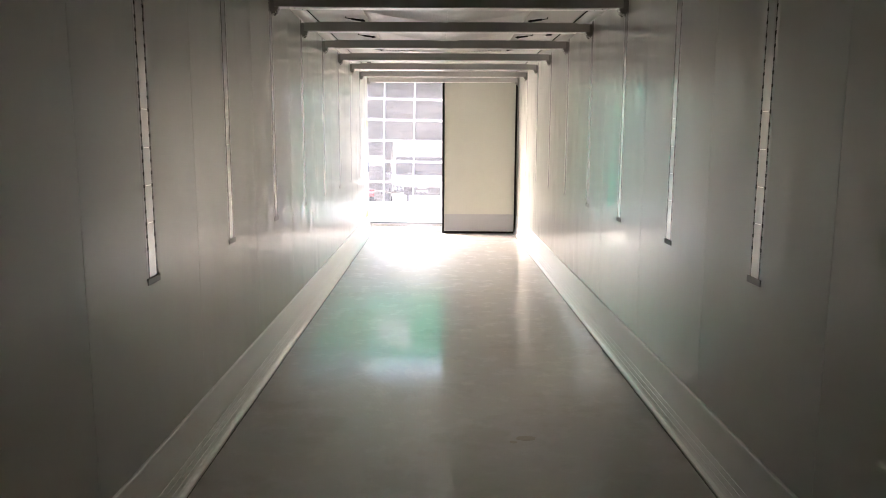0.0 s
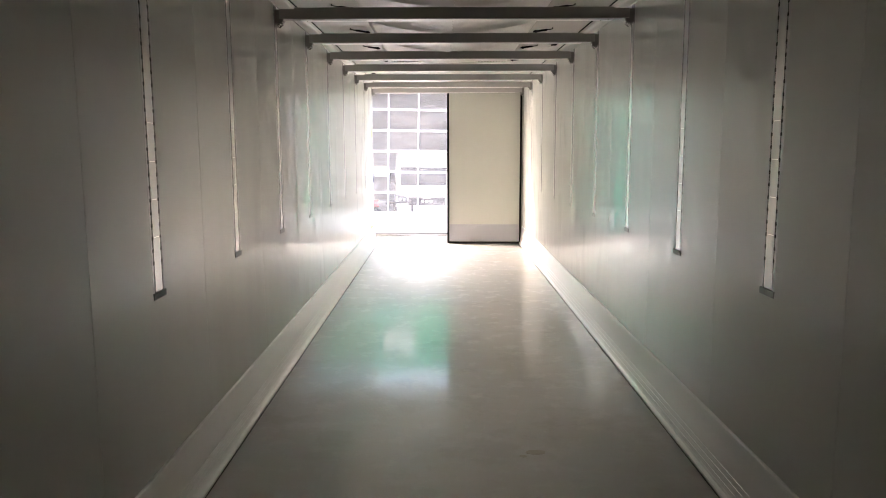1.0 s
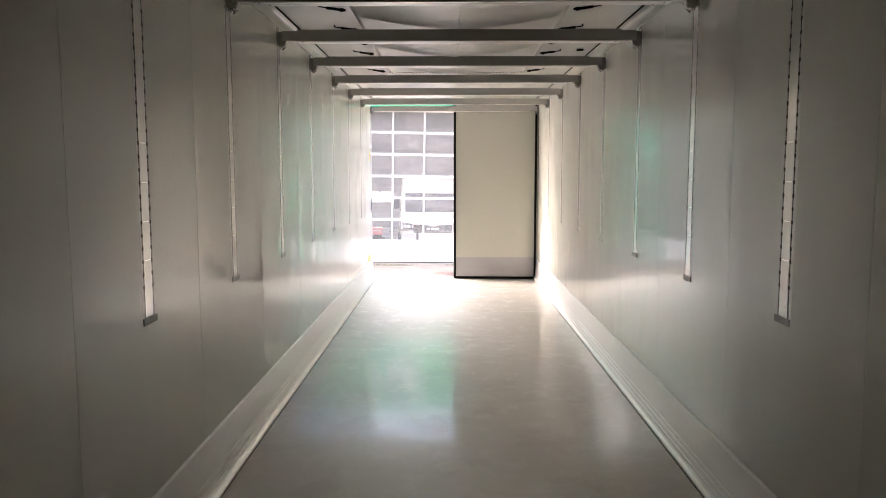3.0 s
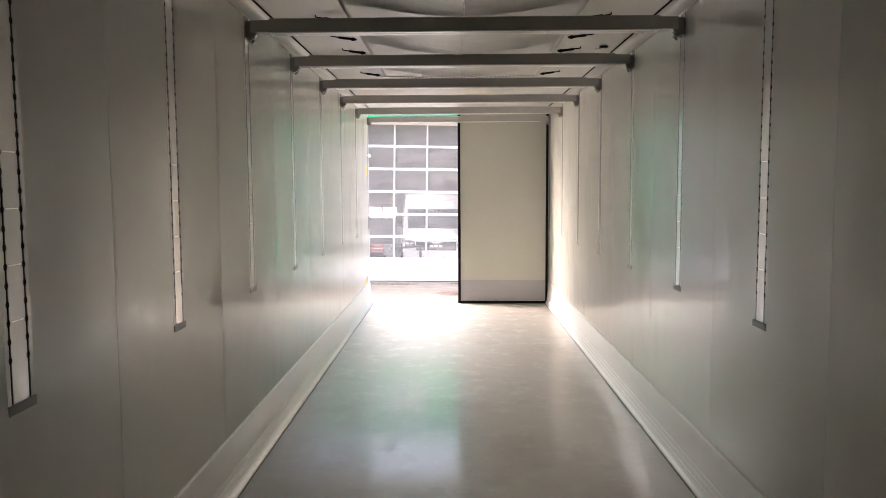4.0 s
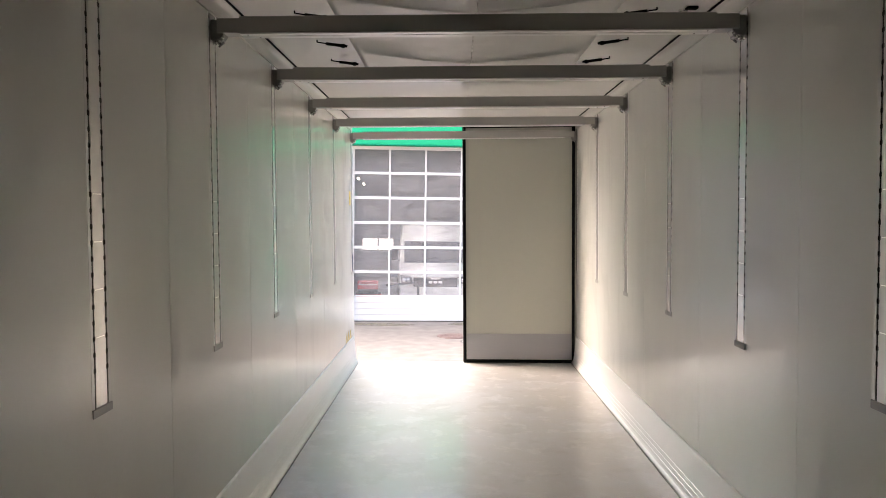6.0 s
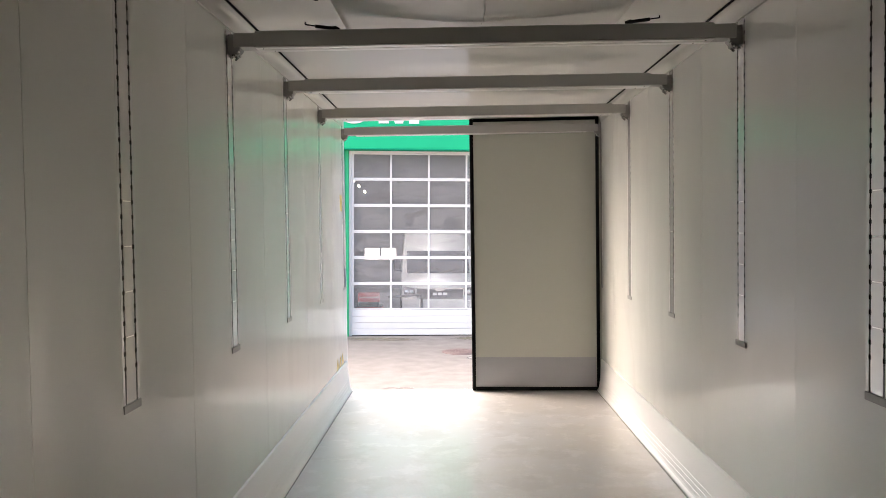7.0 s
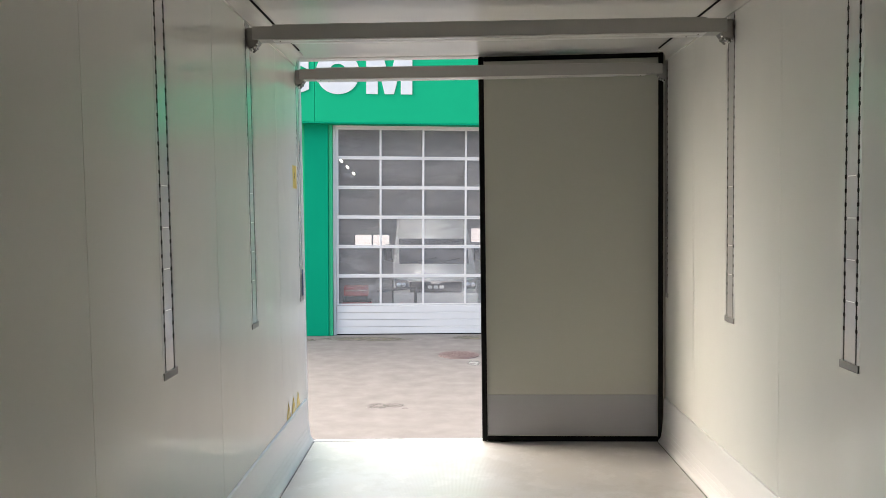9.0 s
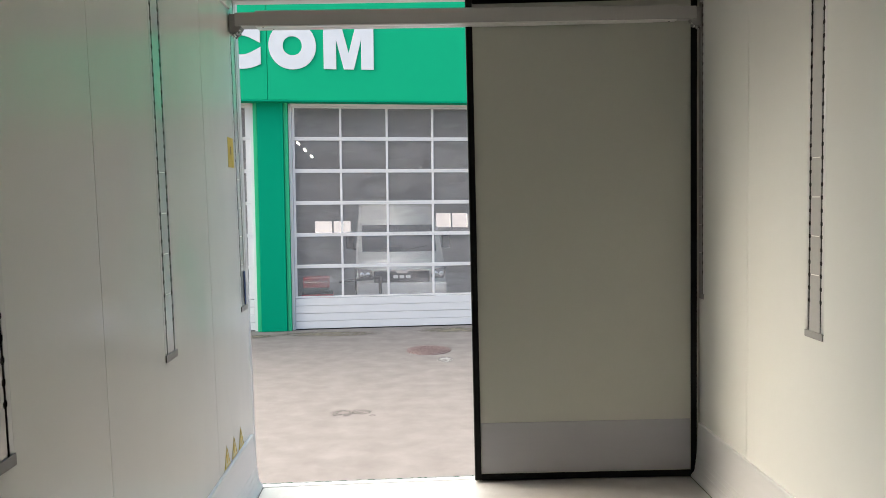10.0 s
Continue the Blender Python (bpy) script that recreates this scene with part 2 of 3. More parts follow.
def soil(m, amount):
    """Pale wiped-on dirt on a pane: streaks and clouds, different on every pane."""
    nt = m.node_tree
    n, l = nt.nodes, nt.links
    tc, info, comb = n.new("ShaderNodeTexCoord"), n.new("ShaderNodeObjectInfo"), n.new("ShaderNodeMapping")
    l.new(tc.outputs["Object"], comb.inputs["Vector"])
    spread = n.new("ShaderNodeMath")
    spread.operation = "MULTIPLY"
    spread.inputs[1].default_value = 40.0
    l.new(info.outputs["Random"], spread.inputs[0])
    l.new(spread.outputs[0], comb.inputs["Location"])
    comb.inputs["Scale"].default_value = (1.2, 1, 4.5)
    tex = n.new("ShaderNodeTexNoise")
    tex.inputs["Scale"].default_value, tex.inputs["Detail"].default_value, tex.inputs["Distortion"].default_value = 1.3, 7, 0.5
    l.new(comb.outputs[0], tex.inputs["Vector"])
    rng = n.new("ShaderNodeMapRange")
    rng.inputs["From Min"].default_value, rng.inputs["From Max"].default_value = 0.30, 0.80
    rng.inputs["To Min"].default_value, rng.inputs["To Max"].default_value = amount * 0.35, amount
    l.new(tex.outputs["Fac"], rng.inputs["Value"])
    dirt = n.new("ShaderNodeBsdfDiffuse")
    dirt.inputs["Color"].default_value = (0.66, 0.625, 0.605, 1)
    mix = n.new("ShaderNodeMixShader")
    l.new(rng.outputs["Result"], mix.inputs[0])
    l.new(n["Principled BSDF"].outputs[0], mix.inputs[1])
    l.new(dirt.outputs[0], mix.inputs[2])
    l.new(mix.outputs[0], n["Material Output"].inputs["Surface"])


M_PANE.node_tree.nodes["Principled BSDF"].inputs["IOR"].default_value = 1.16
soil(M_PANE, 0.23)
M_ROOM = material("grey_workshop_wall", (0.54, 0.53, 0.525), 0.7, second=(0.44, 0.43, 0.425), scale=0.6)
M_ROOM_FLOOR = material("grey_workshop_floor", (0.28, 0.27, 0.26), 0.4, scale=0.8)
M_VAN = material("white_van_paint", (0.70, 0.69, 0.67), 0.22, scale=2, rough_var=0.03)
M_VAN_BLACK = material("black_plastic", (0.02, 0.02, 0.022), 0.4, scale=10)
M_VAN_GLASS = material("dark_van_window", (0.05, 0.055, 0.065), 0.06, scale=3, rough_var=0.02)
M_LAMP_GLASS = material("clear_headlamp_cover", (0.16, 0.165, 0.17), 0.08, 0.3, scale=20, rough_var=0.03)
M_TUBE = glow("workshop_lamp_glow", (1.0, 0.93, 0.75), 2.5)
M_ROOF = material("grey_roof_sheet", (0.3, 0.3, 0.3), 0.6, scale=1)
M_SHELL = material("white_trailer_shell", (0.75, 0.75, 0.74), 0.35, scale=1)


# ---- mesh helpers ----
def bx(bm, x0, x1, y0, y1, z0, z1, bevel=0.0, seg=1):
    r = bmesh.ops.create_cube(bm, size=1.0)
    for v in r["verts"]:
        v.co = Vector(((x0 + x1) / 2 + v.co.x * (x1 - x0), (y0 + y1) / 2 + v.co.y * (y1 - y0), (z0 + z1) / 2 + v.co.z * (z1 - z0)))
    if bevel:
        edges = {e for v in r["verts"] for e in v.link_edges}
        bmesh.ops.bevel(bm, geom=list(edges), offset=bevel, segments=seg, affect="EDGES", profile=0.5)
    return bm


def prism(bm, pts, axis, a, b):
    """Extrudes the outline pts along an axis from a to b. Outline in the two other axes, in their order."""
    def place(p, s):
        return {"x": (s, p[0], p[1]), "y": (p[0], s, p[1]), "z": (p[0], p[1], s)}[axis]
    lo = [bm.verts.new(place(p, a)) for p in pts]
    hi = [bm.verts.new(place(p, b)) for p in pts]
    bm.faces.new(lo)
    bm.faces.new(hi[::-1])
    k = len(pts)
    for i in range(k):
        bm.faces.new((lo[i], lo[(i + 1) % k], hi[(i + 1) % k], hi[i]))
    bmesh.ops.recalc_face_normals(bm, faces=bm.faces[:])
    return bm


def rod(bm, p, q, r, seg=10):
    p, q = Vector(p), Vector(q)
    m = Matrix.Translation((p + q) / 2) @ (q - p).to_track_quat("Z", "Y").to_matrix().to_4x4()
    bmesh.ops.create_cone(bm, cap_ends=True, segments=seg, radius1=r, radius2=r, depth=(q - p).length, matrix=m)
    return bm


def ball(bm, c, r, sx=1, sy=1, sz=1):
    bmesh.ops.create_uvsphere(bm, u_segments=12, v_segments=8, radius=r,
                              matrix=Matrix.Translation(c) @ Matrix.Diagonal((sx, sy, sz, 1)))
    return bm


def mesh_of(name, bm, mat, smooth=False):
    me = bpy.data.meshes.new(name)
    bm.to_mesh(me)
    bm.free()
    me.materials.append(mat)
    if smooth:
        for p in me.polygons:
            p.use_smooth = True
    return me


def part(name, bm, mat, parent=None, label="", smooth=False):
    ob = new(name, mesh_of(name, bm, mat, smooth))
    if parent:
        ob.parent = parent
    return tagged(ob, label)


def piece(name, me, parent, m=None):
    ob = new(name, me)
    ob.parent = parent
    if m is not None:
        ob.matrix_basis = m
    return ob


def thing(name, label, category, group="", kind="", m=None):
    ob = tagged(new(name), label, category, group, kind)
    ob.empty_display_size = 0.1
    if m is not None:
        ob.matrix_basis = m
    return ob


# ---- trailer shell: the floor's top is z = 0, the rear opening at y = 12.25 ----
HALF, FRONT, REAR, TOP = 1.23, -1.2, 12.225, 2.63
PITCH, FIRST = 1.1495, 2.955
TRACKS = [FIRST + PITCH * k for k in range(9)]
TRACK_LOW = 1.01

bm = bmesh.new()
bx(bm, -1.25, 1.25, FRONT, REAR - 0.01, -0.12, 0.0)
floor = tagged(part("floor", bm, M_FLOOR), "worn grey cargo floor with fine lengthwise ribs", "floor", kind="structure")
bm = bmesh.new()
bx(bm, -1.25, 1.25, REAR - 0.01, REAR + 0.03, -0.12, 0.004, 0.003)
part("sill_strip", bm, M_KICK, floor, "aluminium sill strip")

bm = bmesh.new()
bx(bm, -1.33, 1.33, FRONT - 0.1, REAR + 0.02, TOP, TOP + 0.09)
tagged(part("ceiling", bm, M_CEIL), "white smooth ceiling panels of the cargo box", "ceiling", kind="structure")

# closing wall behind the camera, greyed so the near walls come out darker
bm = bmesh.new()
bx(bm, -1.33, 1.33, FRONT - 0.1, FRONT, -0.12, TOP)
tagged(part("wall_front", bm, M_BULKHEAD), "plain unseen front bulkhead, grey to darken the near end of the box", "wall", kind="structure")


def panel_outline(y0, y1, yt):
    """Outline of a wall panel in y and z, with the cut-out for the track at yt, open at the top."""
    w = 0.0645
    if yt is None:
        return [(y0, 0), (y1, 0), (y1, TOP), (y0, TOP)]
    return [(y0, 0), (y1, 0), (y1, TOP), (yt + w, TOP), (yt + w, TRACK_LOW - 0.002), (yt - w, TRACK_LOW - 0.002), (yt - w, TOP), (y0, TOP)]


for side, word in ((-1, "left"), (1, "right")):
    bm = bmesh.new()
    bx(bm, *sorted((side * 1.25, side * 1.33)), FRONT, REAR + 0.05, -0.12, TOP)
    wall = tagged(part("wall_" + word, bm, M_CORE), "white gelcoat side wall of upright panels with thin joints", "wall", kind="structure")
    edges = [FRONT] + [FIRST + PITCH * (k - 0.5) for k in range(-3, 9)] + [REAR + 0.05]
    for y0, y1 in zip(edges, edges[1:]):
        yt = next((t for t in TRACKS if y0 < t < y1), None)
        if yt == TRACKS[8] and side < 0:
            yt += 0.035
        bm = bmesh.new()
        prism(bm, panel_outline(y0 + 0.0012, y1 - 0.0012, yt), "x", *sorted((side * HALF, side * 1.2495)))
        part("panel", bm, M_WALL, wall)
    # kick plate with its swelling foot
    prof = [(0.0, 0.0), (0.052, 0.0), (0.054, 0.008), (0.053, 0.016), (0.048, 0.024), (0.041, 0.032), (0.036, 0.044), (0.0335, 0.058), (0.0350, 0.060), (0.0350, 0.0635), (0.0325, 0.066),
            (0.0295, 0.090), (0.0308, 0.092), (0.0308, 0.095), (0.0285, 0.0975), (0.0260, 0.120), (0.0272, 0.122), (0.0272, 0.125), (0.0250, 0.1275), (0.0125, 0.285), (0.0132, 0.288), (0.0128, 0.297), (0.0105, 0.301), (0.006, 0.303), (0.0, 0.303)]
    bm = bmesh.new()
    pts = [(side * (HALF - d), z) for d, z in prof]
    prism(bm, pts, "y", FRONT + 0.001, REAR - 0.012)
    tagged(part("baseboard_" + word, bm, M_KICK), "brushed aluminium kick plate with a rounded foot", "kick plate", kind="structure")
    bm = bmesh.new()
    bx(bm, *sorted((side * (HALF - 0.0575), side * (HALF - 0.0535))), FRONT + 0.001, REAR - 0.02, -0.002, 0.003)
    tagged(part("trim_sealant_" + word, bm, M_CORE), "grey sealant joint between kick plate and floor", "sealant", kind="structure")
    # cove along the ceiling
    cove = [(HALF, TOP), (HALF, 2.555), (HALF - 0.010, 2.556)]
    for i in range(1, 12):
        a = i / 12 * math.pi / 2
        cove.append((HALF - 0.010 - 0.040 * (1 - math.cos(a)), 2.556 + 0.062 * math.sin(a)))
    cove += [(HALF - 0.058, 2.621), (HALF - 0.058, TOP)]
    bm = bmesh.new()
    prism(bm, [(side * d, z) for d, z in cove], "y", FRONT + 0.001, REAR - 0.1)
    tagged(part("trim_cove_" + word, bm, M_COVE, smooth=False), "white cove moulding between wall and ceiling", "moulding", kind="structure")
    bm = bmesh.new()
    bx(bm, *sorted((side * 1.162, side * 1.1715)), FRONT + 0.001, REAR - 0.14 if side > 0 else REAR - 0.25, TOP - 0.008, TOP, 0.001)
    tagged(part("trim_strip_" + word, bm, M_BLACK), "black rubber sealing strip along the ceiling edge", "seal strip", kind="structure")


# ---- rear frame and the closed door leaf ----
frame_ob = thing("rear_frame", "pale metal rear door frame of the trailer", "door frame", kind="structure")
for side in (-1, 1):
    bm = bmesh.new()
    bx(bm, *sorted((side * 1.236, side * 1.34)), REAR + 0.051, REAR + 0.13, -0.14, TOP + 0.1, 0.006)
    part("post", bm, M_SHELL, frame_ob, "white frame post")
    bm = bmesh.new()
    rod(bm, (side * 1.29, REAR + 0.145, -0.1), (side * 1.29, REAR + 0.145, TOP), 0.014)
    part("locking_rod", bm, M_STEEL, frame_ob, "steel rod")
bm = bmesh.new()
bx(bm, -1.236, 1.236, REAR, REAR + 0.09, TOP - 0.008, TOP + 0.1, 0.006)
part("header", bm, M_SHELL, frame_ob)
bm = bmesh.new()
bx(bm, -1.236, 1.236, REAR + 0.03, REAR + 0.09, -0.14, -0.012, 0.006)
part("sill", bm, M_STEEL, frame_ob, "steel rear sill")

door = thing("door_1", "closed white rear door leaf with black rubber gasket", "door", kind="structure", m=pose(0, REAR - 0.035, 0, 0, 0, -2.4))
DY = 0.0
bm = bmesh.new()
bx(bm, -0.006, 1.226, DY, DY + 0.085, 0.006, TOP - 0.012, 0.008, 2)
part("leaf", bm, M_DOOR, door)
for x0, x1, z0, z1 in ((-0.010, 0.026, 0.005, 2.608), (1.178, 1.210, 0.005, 2.608), (0.026, 1.178, 0.005, 0.04), (0.026, 1.178, 2.578, 2.608)):
    bm = bmesh.new()
    bx(bm, x0, x1, DY - 0.012, DY + 0.01, z0, z1, 0.006, 2)
    part("gasket", bm, M_BLACK, door, "black rubber gasket strip")
bm = bmesh.new()
bx(bm, 0.03, 1.174, DY - 0.003, DY + 0.01, 0.045, 0.326, 0.0015)
part("kick_plate", bm, M_PLATE, door, "aluminium kick plate")


bm = bmesh.new()
for i, (x, y, rx, ry) in enumerate(((0.40, 3.71, 0.05, 0.03), (0.33, 3.66, 0.02, 0.015))):
    prism(bm, [(x + rx * (1 + 0.4 * noise.noise((a, i, 3))) * math.cos(a), y + ry * (1 + 0.4 * noise.noise((a, i, 8))) * math.sin(a))
               for a in [k * math.pi / 10 for k in range(20)]], "z", -0.002, 0.0015)
M_SCUFF = material("brown_floor_scuff", (0.46, 0.42, 0.35), 0.5, scale=30)
tagged(part("floor_scuff", bm, M_SCUFF), "small brown scuff mark on the grey floor", "scuff", kind="structure")


# ---- cargo tracks in the walls ----
def notched(y_from, y_to, notch_low, notch_high):
    """Strip outline in y and z from TRACK_LOW to the top, its slot edges notched every 5 cm."""
    low = []
    z = TRACK_LOW + 0.115
    while z < 2.60:
        low += [z, z + 0.005, z + 0.014, z + 0.019]
        z += 0.05
    pts = []
    deep = (0, 0.0042, 0.0042, 0)
    up = [(y_to - (deep[i % 4] if notch_high else 0), zz) for i, zz in enumerate(low)] if notch_high else []
    down = [(y_from + (deep[i % 4] if notch_low else 0), zz) for i, zz in enumerate(low)][::-1] if notch_low else []
    pts = [(y_from, TRACK_LOW + 0.006), (y_to, TRACK_LOW + 0.006)] + up + [(y_to, 2.628), (y_from, 2.628)] + down
    return pts


def cargo_track():
    """At the origin for the wall at x = -HALF: y along the wall, x into the box."""
    t = thing("cargo_track", "polished aluminium lashing track with two rows of slots in the wall", "lashing track", "lashing tracks")
    bm = bmesh.new()
    bx(bm, -0.019, -0.0055, -0.0635, 0.0635, TRACK_LOW, 2.629)
    part("channel", bm, M_SLOT, t, "black channel behind the slots")
    bm = bmesh.new()
    prism(bm, notched(-0.0365, 0.0365, True, True), "x", -0.0012, 0.0)
    part("face_strip", bm, M_RAIL, t)
    for i in range(4):
        bm = bmesh.new()
        bx(bm, -0.001, 0.0006, -0.027, 0.027, TRACK_LOW + 0.225 + i * 0.15, TRACK_LOW + 0.2285 + i * 0.15)
        part("cross_mark", bm, M_COVE, t, "thin white line across the track")
    for s in (-1, 1):
        bm = bmesh.new()
        a, b = (-0.0638, -0.0455) if s < 0 else (0.0455, 0.0638)
        prism(bm, notched(a, b, s > 0, s < 0), "x", -0.0012, 0.0002)
        part("edge_strip", bm, M_RAIL_EDGE, t, "matt aluminium edge strip")
    bm = bmesh.new()
    bx(bm, 0.0003, 0.005, -0.0645, 0.0645, TRACK_LOW - 0.022, TRACK_LOW + 0.007, 0.002)
    part("end_cap", bm, M_CAP, t, "grey end cap")
    return t


track = cargo_track()
track.matrix_basis = pose(-HALF, TRACKS[0], 0)
for k, y in enumerate(TRACKS):
    if k:
        copy_thing(track, pose(-HALF, y + (0.035 if k == 8 else 0), 0))
    copy_thing(track, pose(HALF, y, 0, 0, 0, 180))


# ---- decking beams under the ceiling ----
def decking_beam():
    b = thing("decking_beam", "dull aluminium decking beam hung across between two tracks", "cargo beam", "decking beams")
    z0, z1 = 2.457, 2.535
    prof = [(-0.041, z1), (-0.045, z1 - 0.004), (-0.045, z0 + 0.006), (-0.043, z0 + 0.0035), (0.043, z0 + 0.0035), (0.045, z0 + 0.006), (0.045, z1 - 0.004), (0.041, z1)]
    bm = bmesh.new()
    prism(bm, prof, "x", -1.09, 1.09)
    part("rail", bm, M_BEAM, b)
    # two bright runners under the rail with a dark groove between them
    for y0, y1 in ((-0.045, -0.006), (0.002, 0.045)):
        bm = bmesh.new()
        bx(bm, -1.09, 1.09, y0, y1, z0 - 0.003, z0 + 0.003, 0.0015)
        part("runner", bm, M_RUNNER, b, "bright aluminium runner")
    for s in (-1, 1):
        bm = bmesh.new()
        bx(bm, *sorted((s * 1.08, s * 1.196)), -0.041, 0.041, z0 + 0.003, z1 - 0.007, 0.003)
        part("end_sleeve", bm, M_BEAM, b)
        bm = bmesh.new()
        prism(bm, [(s * 1.170, z0 + 0.062), (s * 1.186, z0 + 0.060), (s * 1.196, z1 - 0.012), (s * 1.226, z1 - 0.010), (s * 1.226, z0 - 0.026),
                   (s * 1.212, z0 - 0.030), (s * 1.180, z0 - 0.022), (s * 1.165, z0 - 0.004), (s * 1.165, z0 + 0.010)], "y", -0.034, 0.034)
        bmesh.ops.bevel(bm, geom=bm.edges[:], offset=0.003, segments=1, affect="EDGES")
        br = part("end_bracket", bm, M_BRACKET, b, "dull zinc steel end bracket")
        bm = bmesh.new()
        bx(bm, *sorted((s * 1.176, s * 1.214)), -0.030, 0.026, z0 - 0.036, z0 - 0.018, 0.005)
        rod(bm, (s * 1.168, -0.028, z0 - 0.012), (s * 1.186, -0.034, z0 - 0.040), 0.005, 8)
        rod(bm, (s * 1.190, -0.034, z0 - 0.030), (s * 1.206, -0.036, z0 - 0.050), 0.0055, 8)
        rod(bm, (s * 1.206, -0.030, z0 - 0.030), (s * 1.218, -0.036, z0 - 0.044), 0.0055, 8)
        rod(bm, (s * 1.186, 0.020, z0 - 0.030), (s * 1.206, 0.024, z0 - 0.046), 0.0055, 8)
        part("latch", bm, M_STEEL, br, "dark latch hooks")
        bm = bmesh.new()
        for dx, dy, dz in ((1.184, -0.037, -0.034), (1.205, -0.039, -0.050), (1.196, -0.038, -0.042), (1.217, -0.038, -0.040), (1.172, -0.032, -0.018)):
            ball(bm, (s * dx, dy, z0 + dz), 0.0062)
        part("latch_pin", bm, M_CHROME, br, "shiny chrome pins")
        bm = bmesh.new()
        for dx, dy in ((1.055, -0.025), (1.01, 0.025)):
            bmesh.ops.create_cone(bm, cap_ends=True, segments=10, radius1=0.0035, radius2=0.0035, depth=0.004,
                                  matrix=Matrix.Translation((s * dx, dy, z0 - 0.003)))
        part("rivet", bm, M_SLOT, b, "dark rivets")
    return b


beam = decking_beam()
beam.matrix_basis = pose(0, TRACKS[2], 0)
for k in range(3, 9):
    copy_thing(beam, pose(0, TRACKS[k] - (0.005 if k == 8 else 0), 0.005 if k == 8 else 0))

# ---- sagging air duct under the ceiling, with its straps ----
bm = bmesh.new()
rows = []
NX, NY, Y0, Y1 = 40, 420, FRONT + 0.3, 9.12
for j in range(NY + 1):
    y = Y0 + (Y1 - Y0) * j / NY
    # the cloth bellies towards the rear in each bay and is tied up again just before the next beam
    q = ((y - 6.275) / 1.1495) % 1.0
    belly = max(q ** 4.5, max(0.0, 1 - q / 0.17) ** 2 * (1 + 2 * q / 0.17))
    sag = 0.034 + (0.070 if y < 7.6 else 0.055) * belly + 0.008 * noise.noise((y * 1.3, 0, 3))
    sag *= min(1.0, 0.22 + (Y1 - y) / 0.6)
    row = []
    for i in range(NX + 1):
        u = 2 * i / NX - 1
        half = 0.70
        wr = 0.003 * noise.noise((u * 3, y * 3, 0)) + 0.002 * noise.noise((u * 10, y * 9, 7)) + 0.009 * math.exp(-(u * 7) ** 2) * noise.noise((u * 16, y * 14, 2))
        z = TOP - 0.006 - sag * (1 - u * u) + wr * (1 - u * u) ** 1.5 * 1.2
        row.append(bm.verts.new((u * half, y, z)))
    rows.append(row)
DUCT_END = [v.co.copy() for v in rows[-1]]
DUCT_MID = [row[NX // 2].co.copy() for row in rows]
for a, b in zip(rows, rows[1:]):
    for i in range(NX):
        bm.faces.new((a[i], a[i + 1], b[i + 1], b[i]))
air_duct = thing("air_duct", "white fabric air duct sagging under the ceiling", "air duct")
duct = part("sheet", bm, M_CLOTH, air_duct, smooth=True)
hem = bmesh.new()
seam = bmesh.new()
for a, b in zip(DUCT_END, DUCT_END[1:]):
    rod(hem, (a.x, a.y, a.z - 0.004), (b.x, b.y, b.z - 0.004), 0.006, 8)
part("end_hem", hem, M_CLOTH, air_duct, "thick sewn hem", smooth=True)
for a, b in zip(DUCT_MID[::3], DUCT_MID[3::3]):
    rod(seam, (a.x, a.y, a.z - 0.001), (b.x, b.y, b.z - 0.001), 0.0035, 6)
part("seam", seam, M_CLOTH, air_duct, "sewn seam", smooth=True)
mod = duct.modifiers.new("thick", "SOLIDIFY")
mod.thickness, mod.offset = 0.003, 1.0


def duct_strap():
    s = thing("duct_strap", "black elastic strap holding the fabric duct to the ceiling", "strap", "duct straps")
    bm = bmesh.new()
    rod(bm, (0.0, 0, -0.012), (0.055, 0.004, -0.020), 0.0035, 8)
    rod(bm, (0.0, 0, 0.0), (0.0, 0, -0.014), 0.0035, 8)
    part("hook", bm, M_BLACK, s)
    bm = bmesh.new()
    rod(bm, (0.05, 0.004, -0.020), (0.145, 0.006, -0.032), 0.009, 10)
    part("cord", bm, M_BLACK, s)
    bm = bmesh.new()
    ball(bm, (0.148, 0.006, -0.033), 0.014, 1.3, 1, 0.9)
    rod(bm, (0.15, 0.006, -0.03), (0.172, 0.010, -0.036), 0.007, 8)
    part("knot", bm, M_BLACK, s)
    return s


strap = duct_strap()
strap.matrix_basis = pose(-0.89, 8.87, TOP)
for k in range(0, 10):
    y = (8.87, 8.37, 7.77, 7.27, 6.70, 6.05, 5.60)[k] if k < 7 else 5.06 - 0.545 * (k - 7)
    turn = 6 * noise.noise((k * 3.1, 1, 1))
    if k:
        copy_thing(strap, pose(-0.89, y, TOP, 0, 0, turn))
    copy_thing(strap, pose(0.89, y, TOP, 0, 0, 180 - turn))

ring = thing("roof_ring", "small black and chrome ring on the ceiling", "ring", m=pose(1.06, 7.77, TOP))
bm = bmesh.new()
bx(bm, -0.028, 0.028, -0.02, 0.02, -0.012, 0, 0.003)
part("base", bm, M_BLACK, ring)
bm = bmesh.new()
rod(bm, (-0.06, 0, -0.016), (-0.02, 0.01, -0.016), 0.006)
rod(bm, (-0.06, 0, -0.016), (-0.05, 0.03, -0.016), 0.006)
part("bail", bm, M_CHROME, ring, "chrome bail")
copy_thing(ring, pose(-1.05, 10.62, TOP, 0, 0, 180))

# ---- stickers by the rear opening ----
st = thing("warning_sticker", "yellow rectangular warning sticker on the white wall", "sticker", m=pose(-HALF, 12.045, 1.82))
bm = bmesh.new()
bx(bm, 0, 0.0012, -0.055, 0.055, -0.075, 0.075)
part("sheet", bm, M_YELLOW, st)
bm = bmesh.new()
bx(bm, 0.0012, 0.0017, -0.007, 0.007, -0.01, 0.03)
